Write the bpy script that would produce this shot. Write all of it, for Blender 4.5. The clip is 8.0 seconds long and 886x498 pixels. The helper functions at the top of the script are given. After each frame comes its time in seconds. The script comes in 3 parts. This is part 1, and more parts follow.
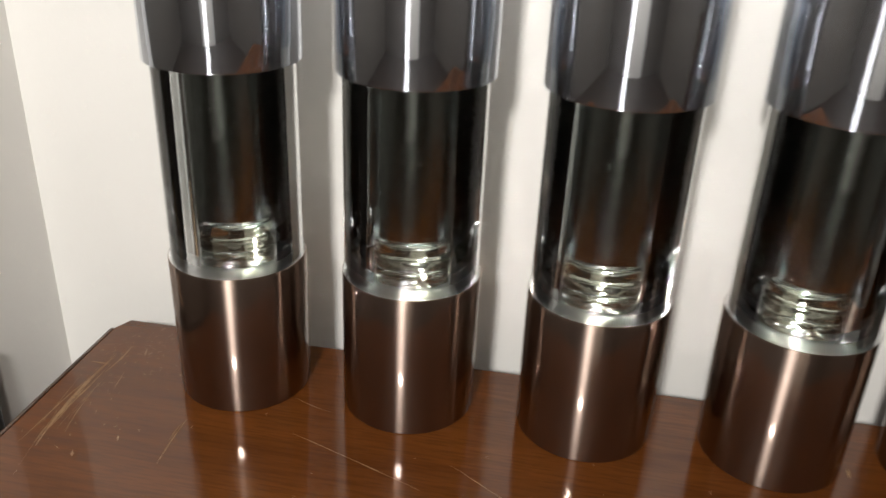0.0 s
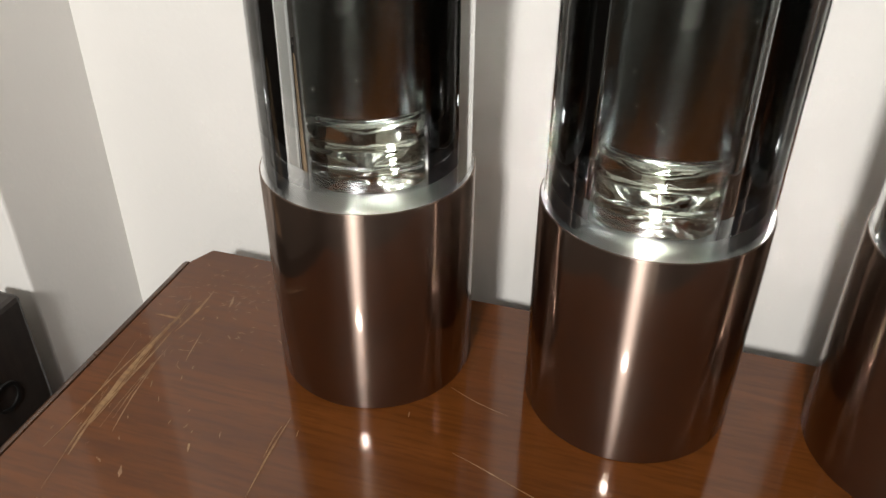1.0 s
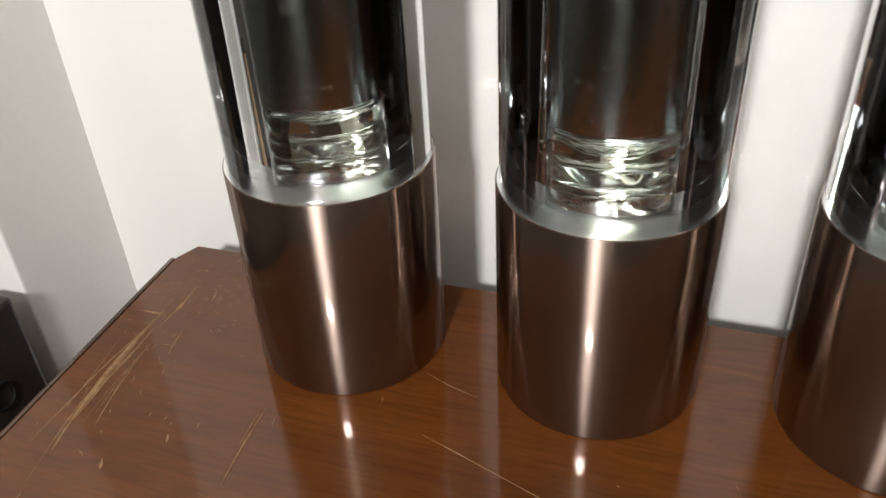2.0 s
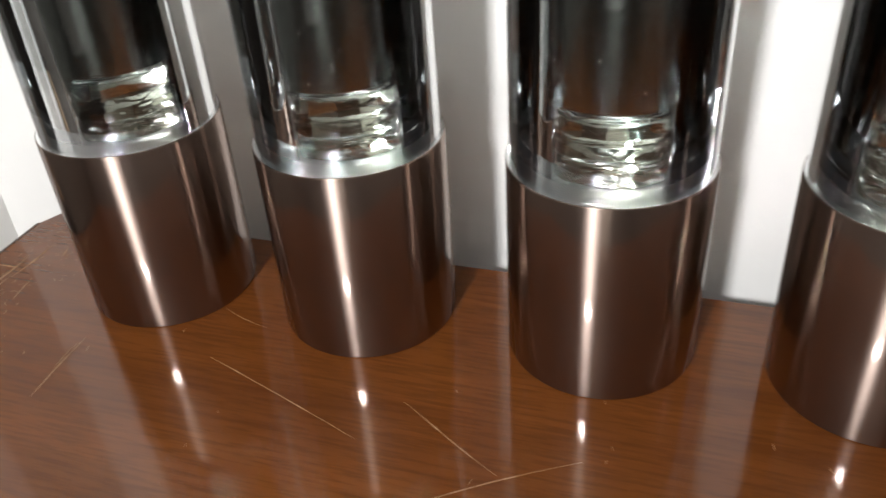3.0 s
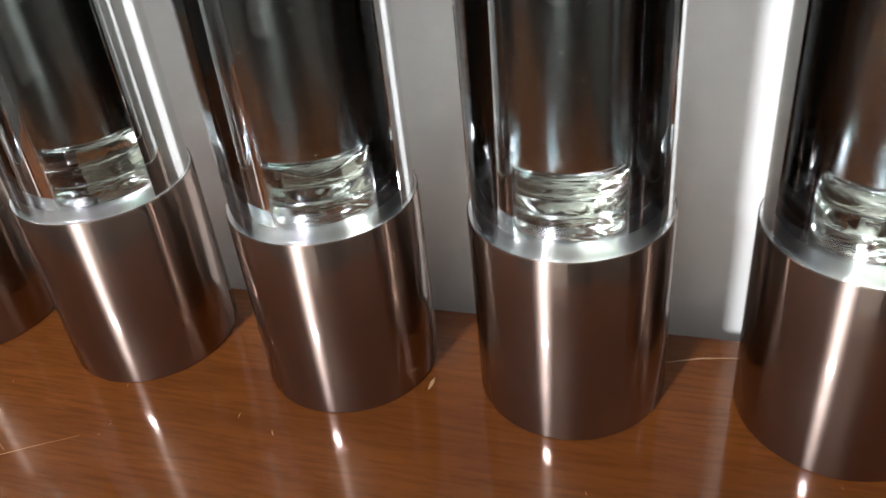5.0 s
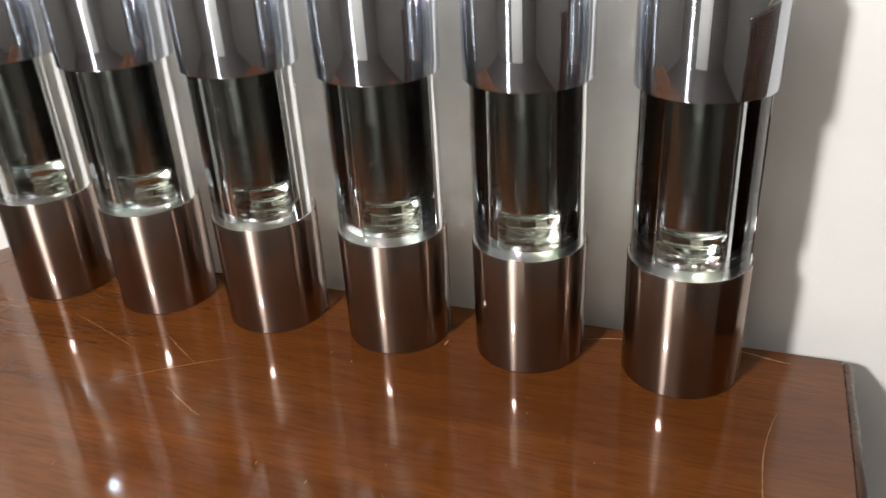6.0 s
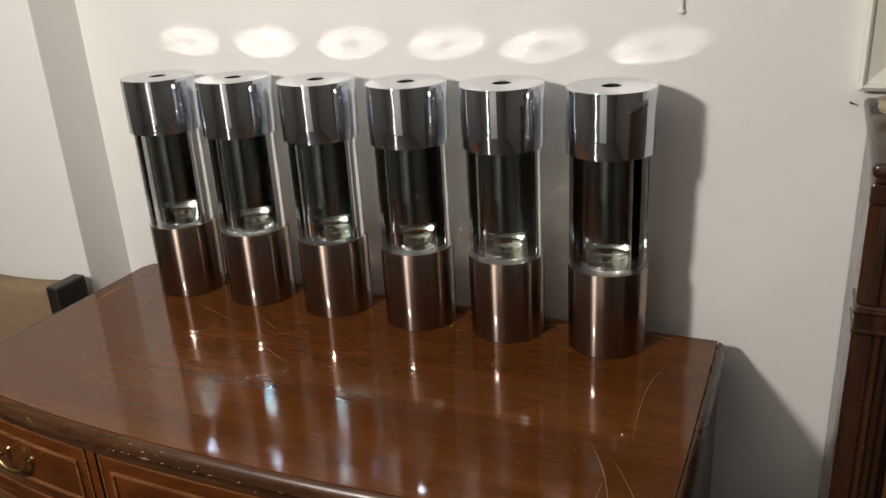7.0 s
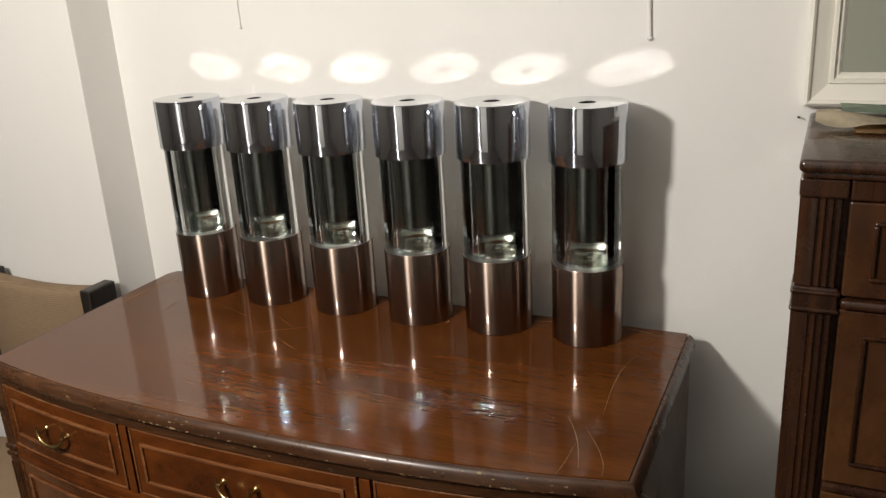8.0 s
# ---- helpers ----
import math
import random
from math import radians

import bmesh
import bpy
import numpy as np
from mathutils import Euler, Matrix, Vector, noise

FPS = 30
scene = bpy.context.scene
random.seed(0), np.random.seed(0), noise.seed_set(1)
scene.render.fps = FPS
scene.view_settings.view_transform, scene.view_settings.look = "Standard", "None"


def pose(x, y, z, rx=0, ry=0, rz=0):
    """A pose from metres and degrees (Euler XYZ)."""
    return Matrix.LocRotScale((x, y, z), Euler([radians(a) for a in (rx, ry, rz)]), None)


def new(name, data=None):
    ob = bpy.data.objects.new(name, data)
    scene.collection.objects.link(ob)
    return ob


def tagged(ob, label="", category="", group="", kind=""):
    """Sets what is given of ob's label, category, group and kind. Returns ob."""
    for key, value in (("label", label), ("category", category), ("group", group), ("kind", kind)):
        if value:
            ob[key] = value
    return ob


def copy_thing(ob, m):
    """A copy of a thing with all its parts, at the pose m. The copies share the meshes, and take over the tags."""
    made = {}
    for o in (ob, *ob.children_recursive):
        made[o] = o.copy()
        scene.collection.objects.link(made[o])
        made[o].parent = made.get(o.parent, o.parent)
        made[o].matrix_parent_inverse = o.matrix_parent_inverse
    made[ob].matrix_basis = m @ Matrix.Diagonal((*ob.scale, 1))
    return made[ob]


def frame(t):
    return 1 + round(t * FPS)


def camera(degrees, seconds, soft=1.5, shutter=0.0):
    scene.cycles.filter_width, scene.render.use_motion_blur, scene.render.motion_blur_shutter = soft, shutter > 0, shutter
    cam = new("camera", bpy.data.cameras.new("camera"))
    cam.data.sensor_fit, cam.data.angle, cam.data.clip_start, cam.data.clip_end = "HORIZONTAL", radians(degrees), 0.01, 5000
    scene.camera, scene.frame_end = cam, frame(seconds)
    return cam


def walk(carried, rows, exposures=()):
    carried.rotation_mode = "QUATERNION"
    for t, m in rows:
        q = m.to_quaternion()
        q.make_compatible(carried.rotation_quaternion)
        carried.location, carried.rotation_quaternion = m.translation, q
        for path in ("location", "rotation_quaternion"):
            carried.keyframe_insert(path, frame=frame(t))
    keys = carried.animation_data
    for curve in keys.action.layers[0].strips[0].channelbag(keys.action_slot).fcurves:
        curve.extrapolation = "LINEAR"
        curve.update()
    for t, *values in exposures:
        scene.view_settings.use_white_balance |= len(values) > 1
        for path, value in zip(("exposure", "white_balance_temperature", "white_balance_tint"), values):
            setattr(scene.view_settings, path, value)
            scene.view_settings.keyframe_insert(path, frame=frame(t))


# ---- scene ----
# seconds, x, y, z, then the turn in degrees
cam = camera(55.93, 8.0, soft=1.4, shutter=0.25)
ROWS = [
    (0.0, -0.0964, -0.6686, 1.3186, 63.813, -2.294, 10.831),
    (0.5, -0.1875, -0.5346, 1.2658, 59.241, -1.821, 14.561),
    (1.0, -0.2241, -0.4335, 1.2062, 55.867, -0.315, 17.202),
    (1.2, -0.2329, -0.4114, 1.2041, 55.027, 0.221, 17.176),
    (2.3, -0.1483, -0.4555, 1.2107, 55.106, 3.092, 17.513),
    (2.5, -0.1152, -0.4739, 1.2121, 55.476, 2.932, 17.319),
    (3.0, -0.0213, -0.4706, 1.2132, 55.837, 3.471, 17.549),
    (3.5, 0.0844, -0.4700, 1.2219, 56.114, 4.036, 18.031),
    (4.0, 0.1698, -0.4679, 1.2275, 55.889, 4.958, 17.997),
    (4.2, 0.2008, -0.4639, 1.2288, 55.834, 5.108, 17.684),
    (4.5, 0.2452, -0.4558, 1.2304, 55.633, 5.577, 17.263),
    (5.0, 0.3012, -0.4473, 1.2442, 55.227, 5.341, 15.715),
    (6.3, 0.4771, -0.9335, 1.4209, 64.770, 2.072, 20.782),
    (6.5, 0.5129, -1.0151, 1.4398, 66.001, 1.646, 21.261),
    (7.0, 0.6540, -1.1750, 1.4726, 68.434, 3.132, 23.618),
    (7.5, 0.7084, -1.2974, 1.4756, 70.754, 3.248, 24.487),
    (8.0, 0.7397, -1.3100, 1.4587, 71.361, 3.114, 24.463),
]

EXPOSURES = [(0.0, 0.0, 6250, 10), (1.2, 0.02, 6200, 10), (2.5, 0.30, 5950, 10), (5.0, 0.78, 5650, 10), (6.3, 0.28, 6250, 10), (6.6, 0.0, 6350, 10), (7.0, -0.42, 6400, 10), (7.5, -0.55, 6450, 10), (8.0, -0.22, 6500, 10)]
walk(cam, [(t, pose(x, y, z, rx, ry, rz)) for t, x, y, z, rx, ry, rz in ROWS], EXPOSURES)

# ---- light: one globe lamp on a cord, in a closed room ----
world = bpy.data.worlds.new("world")
scene.world = world
world.use_nodes = True
world.node_tree.nodes["Background"].inputs[0].default_value = (0.01, 0.01, 0.01, 1)
world.node_tree.nodes["Background"].inputs[1].default_value = 1.0

TOP = 0.86          # height of the dresser's top
LAMP = (-0.28, -1.50, TOP + 0.975)
bulb = bpy.data.lights.new("pendant_bulb", "POINT")
bulb.energy, bulb.color, bulb.shadow_soft_size = 108.0, (1.0, 0.945, 0.865), 0.075
scene.cycles.caustics_reflective = True
scene.cycles.use_guiding = True
scene.cycles.caustics_refractive = False
scene.cycles.blur_glossy = 0.0
scene.cycles.sample_clamp_indirect = 0.0
new("pendant_bulb", bulb).location = LAMP


# ---- materials ----
def nodes_of(name):
    m = bpy.data.materials.new(name)
    m.use_nodes = True
    nt = m.node_tree
    return m, nt, nt.nodes["Principled BSDF"]


def add(nt, kind, **values):
    n = nt.nodes.new(kind)
    for key, value in values.items():
        n.inputs[key].default_value = value
    return n


def coords(nt, scale=(1, 1, 1), turn=(0, 0, 0)):
    tc = nt.nodes.new("ShaderNodeTexCoord")
    mp = nt.nodes.new("ShaderNodeMapping")
    mp.inputs["Scale"].default_value = scale
    mp.inputs["Rotation"].default_value = turn
    nt.links.new(tc.outputs["Object"], mp.inputs["Vector"])
    return mp.outputs["Vector"]


def noise_at(nt, vector, scale, detail=4.0, rough=0.55, distortion=0.0):
    n = add(nt, "ShaderNodeTexNoise", Scale=scale, Detail=detail, Roughness=rough, Distortion=distortion)
    nt.links.new(vector, n.inputs["Vector"])
    return n.outputs["Fac"]


def ramp(nt, fac, stops):
    r = nt.nodes.new("ShaderNodeValToRGB")
    el = r.color_ramp.elements
    while len(el) < len(stops):
        el.new(0.5)
    for e, (p, c) in zip(el, stops):
        e.position, e.color = p, (*c, 1) if len(c) == 3 else c
    nt.links.new(fac, r.inputs["Fac"])
    return r.outputs["Color"]


def mixed(nt, fac, a, b, how="MIX"):
    m = nt.nodes.new("ShaderNodeMix")
    m.data_type, m.blend_type = "RGBA", how
    for socket, v in ((m.inputs[0], fac), (m.inputs[6], a), (m.inputs[7], b)):
        if isinstance(v, (int, float)):
            socket.default_value = v
        elif isinstance(v, tuple):
            socket.default_value = (*v, 1)
        else:
            nt.links.new(v, socket)
    return m.outputs[2]


def bumped(nt, bsdf, height, strength, distance):
    b = add(nt, "ShaderNodeBump", Strength=strength, Distance=distance)
    nt.links.new(height, b.inputs["Height"])
    nt.links.new(b.outputs["Normal"], bsdf.inputs["Normal"])


def grey(v):
    return (v, v, v)


def wall_paint(name, colour, patch=0.06):
    m, nt, p = nodes_of(name)
    v = coords(nt)
    big = noise_at(nt, v, 2.5, 3.0)
    fine = noise_at(nt, v, 260.0, 2.0)
    mid = noise_at(nt, v, 38.0, 5.0)
    dark = tuple(c * (1 - patch) for c in colour)
    col = mixed(nt, big, colour, dark)
    smudge = ramp(nt, noise_at(nt, v, 9.0, 6.0, 0.7), [(0.62, grey(0)), (0.8, grey(0.5))])
    col = mixed(nt, smudge, col, tuple(c * 0.88 for c in colour))
    nt.links.new(col, p.inputs["Base Color"])
    p.inputs["Roughness"].default_value = 0.62
    bumped(nt, p, mixed(nt, 0.3, mid, fine), 0.35, 0.0012)
    return m


def lacquered_wood(name, light, mid, dark, rough=0.16, grain=(3.0, 70.0, 70.0), wear=0.0, coat=0.4, bump=0.08, fine=1.0, lines=0.55):
    """Grain runs along the axis with the small scale."""
    m, nt, p = nodes_of(name)
    v = coords(nt, grain)
    a = noise_at(nt, v, 1.0, 8.0, 0.62, 0.4)
    v2 = coords(nt, tuple(g * 5 * fine for g in grain))
    b = noise_at(nt, v2, 1.0, 3.0, 0.6)
    v3 = coords(nt, (1.2, 4.5, 4.5))
    c = noise_at(nt, v3, 1.0, 3.0, 0.5, 0.8)
    col = ramp(nt, a, [(0.28, dark), (0.5, mid), (0.74, light)])
    col = mixed(nt, ramp(nt, b, [(0.36, grey(lines)), (0.55, grey(0.0))]), col, tuple(k * 0.7 for k in dark))
    col = mixed(nt, ramp(nt, c, [(0.35, grey(0.45)), (0.62, grey(0.0))]), col, tuple(k * 0.9 for k in dark))
    if wear:
        w = noise_at(nt, coords(nt), 55.0, 6.0, 0.75)
        col = mixed(nt, ramp(nt, w, [(0.70 - wear * 0.1, grey(0)), (0.74 - wear * 0.1, grey(0.8))]), col, (0.30, 0.17, 0.075))
    nt.links.new(col, p.inputs["Base Color"])
    film = noise_at(nt, coords(nt), 14.0, 5.0, 0.7)
    r = ramp(nt, film, [(0.3, grey(rough * 0.75)), (0.75, grey(rough * 1.7))])
    nt.links.new(r, p.inputs["Roughness"])
    p.inputs["Coat Weight"].default_value = coat
    p.inputs["Coat Roughness"].default_value = 0.08
    bumped(nt, p, mixed(nt, 0.5, a, b), bump, 0.0008)
    return m


def metal(name, colour, rough, turned=0.0, spread=0.30, across=0.95):
    """Metal; turned: the share of light that fine turning marks spread up and down."""
    m, nt, p = nodes_of(name)
    p.inputs["Metallic"].default_value = 1.0
    v = coords(nt)
    n = noise_at(nt, v, 26.0, 5.0, 0.65)
    col = ramp(nt, n, [(0.3, tuple(c * 0.95 for c in colour)), (0.7, colour)])
    nt.links.new(col, p.inputs["Base Color"])
    nt.links.new(ramp(nt, n, [(0.3, grey(rough * 0.93)), (0.75, grey(rough * 1.08))]), p.inputs["Roughness"])
    if turned:
        g = nt.nodes.new("ShaderNodeBsdfAnisotropic")
        g.distribution = "BECKMANN"
        g.inputs["Roughness"].default_value = spread
        g.inputs["Anisotropy"].default_value = across
        g.inputs["Rotation"].default_value = 0.0
        t = nt.nodes.new("ShaderNodeTangent")
        t.direction_type, t.axis = "RADIAL", "Z"
        nt.links.new(t.outputs["Tangent"], g.inputs["Tangent"])
        nt.links.new(col, g.inputs["Color"])
        mix = nt.nodes.new("ShaderNodeMixShader")
        mix.inputs[0].default_value = turned
        nt.links.new(p.outputs[0], mix.inputs[1])
        nt.links.new(g.outputs[0], mix.inputs[2])
        nt.links.new(mix.outputs[0], nt.nodes["Material Output"].inputs["Surface"])
    return m


WALL = wall_paint("warm_white_wall_paint", (0.78, 0.765, 0.735))
# Unseen side walls, darkened to cut bounce light and bright reflections.
SIDE = wall_paint("darkened_side_wall_paint", (0.13, 0.115, 0.10))
# Grey, not white: holds down the light bounced off the unseen ceiling.
CEIL = wall_paint("greyed_ceiling_paint", (0.55, 0.54, 0.52))
SKIRT = wall_paint("skirting_gloss", (0.72, 0.70, 0.65))
# Unseen far wall, near-black so the chrome reflects a dark room.
FARWALL = wall_paint("darkened_far_wall_paint", (0.06, 0.05, 0.04))
TOPWOOD = lacquered_wood("mahogany_top", (0.156, 0.051, 0.0105), (0.112, 0.0355, 0.0072), (0.070, 0.021, 0.0044), 0.075, (1.7, 19.0, 19.0), coat=0.05, bump=0.0008, fine=3.4, lines=0.46)
DARKWOOD = lacquered_wood("dark_mahogany_edge", (0.115, 0.049, 0.018), (0.068, 0.027, 0.010), (0.028, 0.011, 0.005), 0.27, (3.0, 40.0, 40.0), wear=0.5, coat=0.05)
FRONTWOOD = lacquered_wood("mahogany_front", (0.195, 0.056, 0.0095), (0.112, 0.029, 0.0052), (0.040, 0.011, 0.003), 0.17, (7.0, 16.0, 13.0), wear=0.05, coat=0.05, bump=0.02, lines=0.25)
# Pale from wear, and paler still to carry the edges' highlights in colour.
BEADWOOD = lacquered_wood("worn_highlit_bead_wood", (0.34, 0.155, 0.065), (0.20, 0.078, 0.028), (0.080, 0.027, 0.010), 0.2, wear=0.3, coat=0.2)
CHESTWOOD = lacquered_wood("dark_walnut_chest", (0.078, 0.030, 0.012), (0.043, 0.0165, 0.0075), (0.016, 0.007, 0.004), 0.22, (60.0, 60.0, 3.0), wear=0.15, coat=0.2, lines=0.3)
CHESTFRONT = lacquered_wood("brown_walnut_front", (0.140, 0.056, 0.018), (0.080, 0.031, 0.0105), (0.034, 0.013, 0.006), 0.26, (11.0, 11.0, 5.0), wear=0.08, coat=0.1, lines=0.25)
BLACKWOOD = lacquered_wood("black_brown_chair_wood", (0.030, 0.022, 0.018), (0.020, 0.015, 0.012), (0.010, 0.008, 0.007), 0.4, (40.0, 40.0, 4.0), coat=0.1)
BAREWOOD = lacquered_wood("bare_scratched_wood", (0.36, 0.23, 0.11), (0.27, 0.155, 0.068), (0.17, 0.085, 0.034), 0.6, coat=0.0)
CHIPWOOD = lacquered_wood("pale_chipped_wood", (0.40, 0.29, 0.17), (0.28, 0.18, 0.09), (0.17, 0.09, 0.04), 0.6, coat=0.0)
CHROME = metal("polished_chrome", (0.60, 0.63, 0.69), 0.03, 0.20, 0.24)
# The brown of the reflected dresser top is put into the steel's colour.
SATIN = metal("brown_tinted_satin_steel", (0.315, 0.243, 0.205), 0.025, 0.42, 0.40, 0.72)
MIRRORTOP = metal("bright_steel_face", (0.92, 0.93, 0.94), 0.29)
ROD = metal("dark_silvering", (0.74, 0.77, 0.75), 0.22)
SILVER = metal("added_mirror", (0.80, 0.81, 0.80), 0.02)
CAPTOP = metal("satin_cap_face", (0.66, 0.675, 0.70), 0.03)
BRASS = metal("aged_brass", (0.52, 0.38, 0.16), 0.28)
HOLE = metal("bore_dark_steel", (0.05, 0.05, 0.05), 0.5)


def clear_glass(name, colour):
    m, nt, p = nodes_of(name)
    p.inputs["Base Color"].default_value = (*colour, 1)
    p.inputs["Transmission Weight"].default_value = 1.0
    p.inputs["Roughness"].default_value = 0.0
    p.inputs["IOR"].default_value = 1.49
    return m


# One crystal, two tints: the tube's darkness is put into its colour.
GLASS = clear_glass("darkened_crystal", (0.60, 0.635, 0.64))
CLEARFOOT = clear_glass("lightened_foot_crystal", (0.88, 0.90, 0.90))
DISCGLASS = clear_glass("clear_crystal_disc", (0.94, 0.955, 0.88))


def woven(name, a, b):
    m, nt, p = nodes_of(name)
    v = coords(nt)
    w1 = add(nt, "ShaderNodeTexWave", Scale=95.0, Distortion=2.5, Detail=2.0)
    w1.wave_type, w1.bands_direction = "BANDS", "X"
    w2 = add(nt, "ShaderNodeTexWave", Scale=70.0, Distortion=3.0, Detail=2.0)
    w2.wave_type, w2.bands_direction = "BANDS", "Z"
    nt.links.new(v, w1.inputs["Vector"])
    nt.links.new(v, w2.inputs["Vector"])
    h = mixed(nt, 0.5, w1.outputs["Fac"], w2.outputs["Fac"])
    n = noise_at(nt, v, 60.0, 5.0, 0.7)
    col = mixed(nt, mixed(nt, 0.5, h, n), a, b)
    nt.links.new(col, p.inputs["Base Color"])
    p.inputs["Roughness"].default_value = 0.9
    bumped(nt, p, h, 0.6, 0.0012)
    return m


FABRIC = woven("brown_woven_cloth", (0.155, 0.100, 0.056), (0.28, 0.195, 0.118))
CARPET = woven("dark_carpet", (0.018, 0.010, 0.006), (0.032, 0.019, 0.012))


def paper(name, colour):
    m, nt, p = nodes_of(name)
    v = coords(nt)
    n = noise_at(nt, v, 18.0, 6.0, 0.7)
    nt.links.new(ramp(nt, n, [(0.3, tuple(c * 0.65 for c in colour)), (0.6, colour)]), p.inputs["Base Color"])
    p.inputs["Roughness"].default_value = 0.8
    bumped(nt, p, n, 0.4, 0.002)
    return m


OLDPAPER = paper("old_cream_paper", (0.80, 0.70, 0.52))
BUFFPAPER = paper("buff_card", (0.55, 0.36, 0.17))
GREENPAPER = paper("pale_green_sheet", (0.36, 0.45, 0.34))
FRAMEPAINT = wall_paint("cream_frame_paint", (0.80, 0.77, 0.69), 0.1)
MOUNT = wall_paint("grey_green_mount", (0.29, 0.30, 0.245))


# ---- mesh helpers ----
def part(name, bm, material, parent=None, label=""):
    """One mesh object from a bmesh, under a thing or a part."""
    me = bpy.data.meshes.new(name)
    bmesh.ops.recalc_face_normals(bm, faces=bm.faces)
    bm.to_mesh(me)
    bm.free()
    me.materials.append(material)
    ob = new(name, me)
    if parent:
        ob.parent = parent
    if label:
        tagged(ob, label)
    return ob


def smooth(ob, angle=35):
    for f in ob.data.polygons:
        f.use_smooth = True
    ob.data.set_sharp_from_angle(angle=radians(angle))
    return ob


def box(x0, x1, y0, y1, z0, z1, bevel=0.0, segments=2):
    bm = bmesh.new()
    bmesh.ops.create_cube(bm, size=1)
    for v in bm.verts:
        v.co = ((x0 + x1) / 2 + v.co.x * (x1 - x0), (y0 + y1) / 2 + v.co.y * (y1 - y0), (z0 + z1) / 2 + v.co.z * (z1 - z0))
    if bevel:
        bmesh.ops.bevel(bm, geom=bm.edges, offset=bevel, segments=segments, profile=0.5, affect="EDGES")
    return bm


def lathe(profile, steps=96, close=True):
    """Turns (radius, height) pairs about z; a radius of 0 closes the end."""
    bm = bmesh.new()
    rings = []
    for r, z in profile:
        if r <= 1e-6:
            rings.append([bm.verts.new((0, 0, z))])
        else:
            rings.append([bm.verts.new((r * math.cos(2 * math.pi * k / steps), r * math.sin(2 * math.pi * k / steps), z)) for k in range(steps)])
    for a, b in zip(rings, rings[1:]):
        for k in range(steps):
            n = (k + 1) % steps
            if len(a) == 1 and len(b) == 1:
                break
            if len(a) == 1:
                bm.faces.new((a[0], b[k], b[n]))
            elif len(b) == 1:
                bm.faces.new((a[k], b[0], a[n]))
            else:
                bm.faces.new((a[k], b[k], b[n], a[n]))
    return bm


def prism(outline, z0, z1, bevel=0.0):
    bm = bmesh.new()
    low = [bm.verts.new((x, y, z0)) for x, y in outline]
    high = [bm.verts.new((x, y, z1)) for x, y in outline]
    bm.faces.new(low)
    bm.faces.new(high)
    n = len(outline)
    for k in range(n):
        bm.faces.new((low[k], low[(k + 1) % n], high[(k + 1) % n], high[k]))
    if bevel:
        bmesh.ops.recalc_face_normals(bm, faces=bm.faces)
        top = [e for e in bm.edges if all(abs(v.co.z - z1) < 1e-6 for v in e.verts)]
        bmesh.ops.bevel(bm, geom=top, offset=bevel, segments=2, profile=0.5, affect="EDGES")
    return bm


def swept(path, profile, closed=False):
    """Carries a profile of (outward, z) pairs along a plan path of (x, y), which keeps outward to its right."""
    bm = bmesh.new()
    n = len(path)
    rows = []
    for k in range(n):
        a = Vector(path[k - 1 if k or closed else 0])
        b = Vector(path[k])
        c = Vector(path[(k + 1) % n if k < n - 1 or closed else k])
        d1, d2 = b - a, c - b
        if d1.length < 1e-9:
            d1 = d2
        if d2.length < 1e-9:
            d2 = d1
        d1.normalize()
        d2.normalize()
        n1, n2 = Vector((d1.y, -d1.x)), Vector((d2.y, -d2.x))
        m = (n1 + n2).normalized()
        m /= max(0.4, m.dot(n1))
        rows.append([bm.verts.new((b.x + m.x * o, b.y + m.y * o, z)) for o, z in profile])
    p = len(profile)
    last = n if closed else n - 1
    for k in range(last):
        for j in range(p):
            bm.faces.new((rows[k][j], rows[(k + 1) % n][j], rows[(k + 1) % n][(j + 1) % p], rows[k][(j + 1) % p]))
    if not closed:
        bm.faces.new(rows[0])
        bm.faces.new(rows[-1])
    return bm


def tube(points, radius, steps=8, taper=None):
    bm = bmesh.new()
    rows = []
    n = len(points)
    for k, p in enumerate(points):
        p = Vector(p)
        d = (Vector(points[min(k + 1, n - 1)]) - Vector(points[max(k - 1, 0)])).normalized()
        side = d.cross(Vector((0, 0, 1)))
        if side.length < 1e-3:
            side = d.cross(Vector((0, 1, 0)))
        side.normalize()
        up = side.cross(d)
        r = radius * (taper[k] if taper else 1)
        rows.append([bm.verts.new(p + r * (math.cos(2 * math.pi * j / steps) * side + math.sin(2 * math.pi * j / steps) * up)) for j in range(steps)])
    for a, b in zip(rows, rows[1:]):
        for j in range(steps):
            bm.faces.new((a[j], b[j], b[(j + 1) % steps], a[(j + 1) % steps]))
    bm.faces.new(rows[0])
    bm.faces.new(rows[-1])
    return bm


def merge(*many):
    """Joins several bmeshes into one."""
    out = bmesh.new()
    for bm in many:
        me = bpy.data.meshes.new("joined")
        bm.to_mesh(me)
        bm.free()
        out.from_mesh(me)
        bpy.data.meshes.remove(me)
    return out


def thing(name, place, label, category, group=""):
    return tagged(pose_at(new(name), place), label, category, group)


def pose_at(ob, place):
    ob.location = place
    return ob


# ---- the room ----
WY = 0.045          # face of the back wall
LEFT_Y, LEFT_X = -0.062, -0.646   # the wall that steps forward, and its edge
X0, X1, Y0, HIGH = -2.3, 2.0, -3.4, 2.50


def structure(name, bm, material, label):
    return tagged(part(name, bm, material), label, "structure", "", "structure")


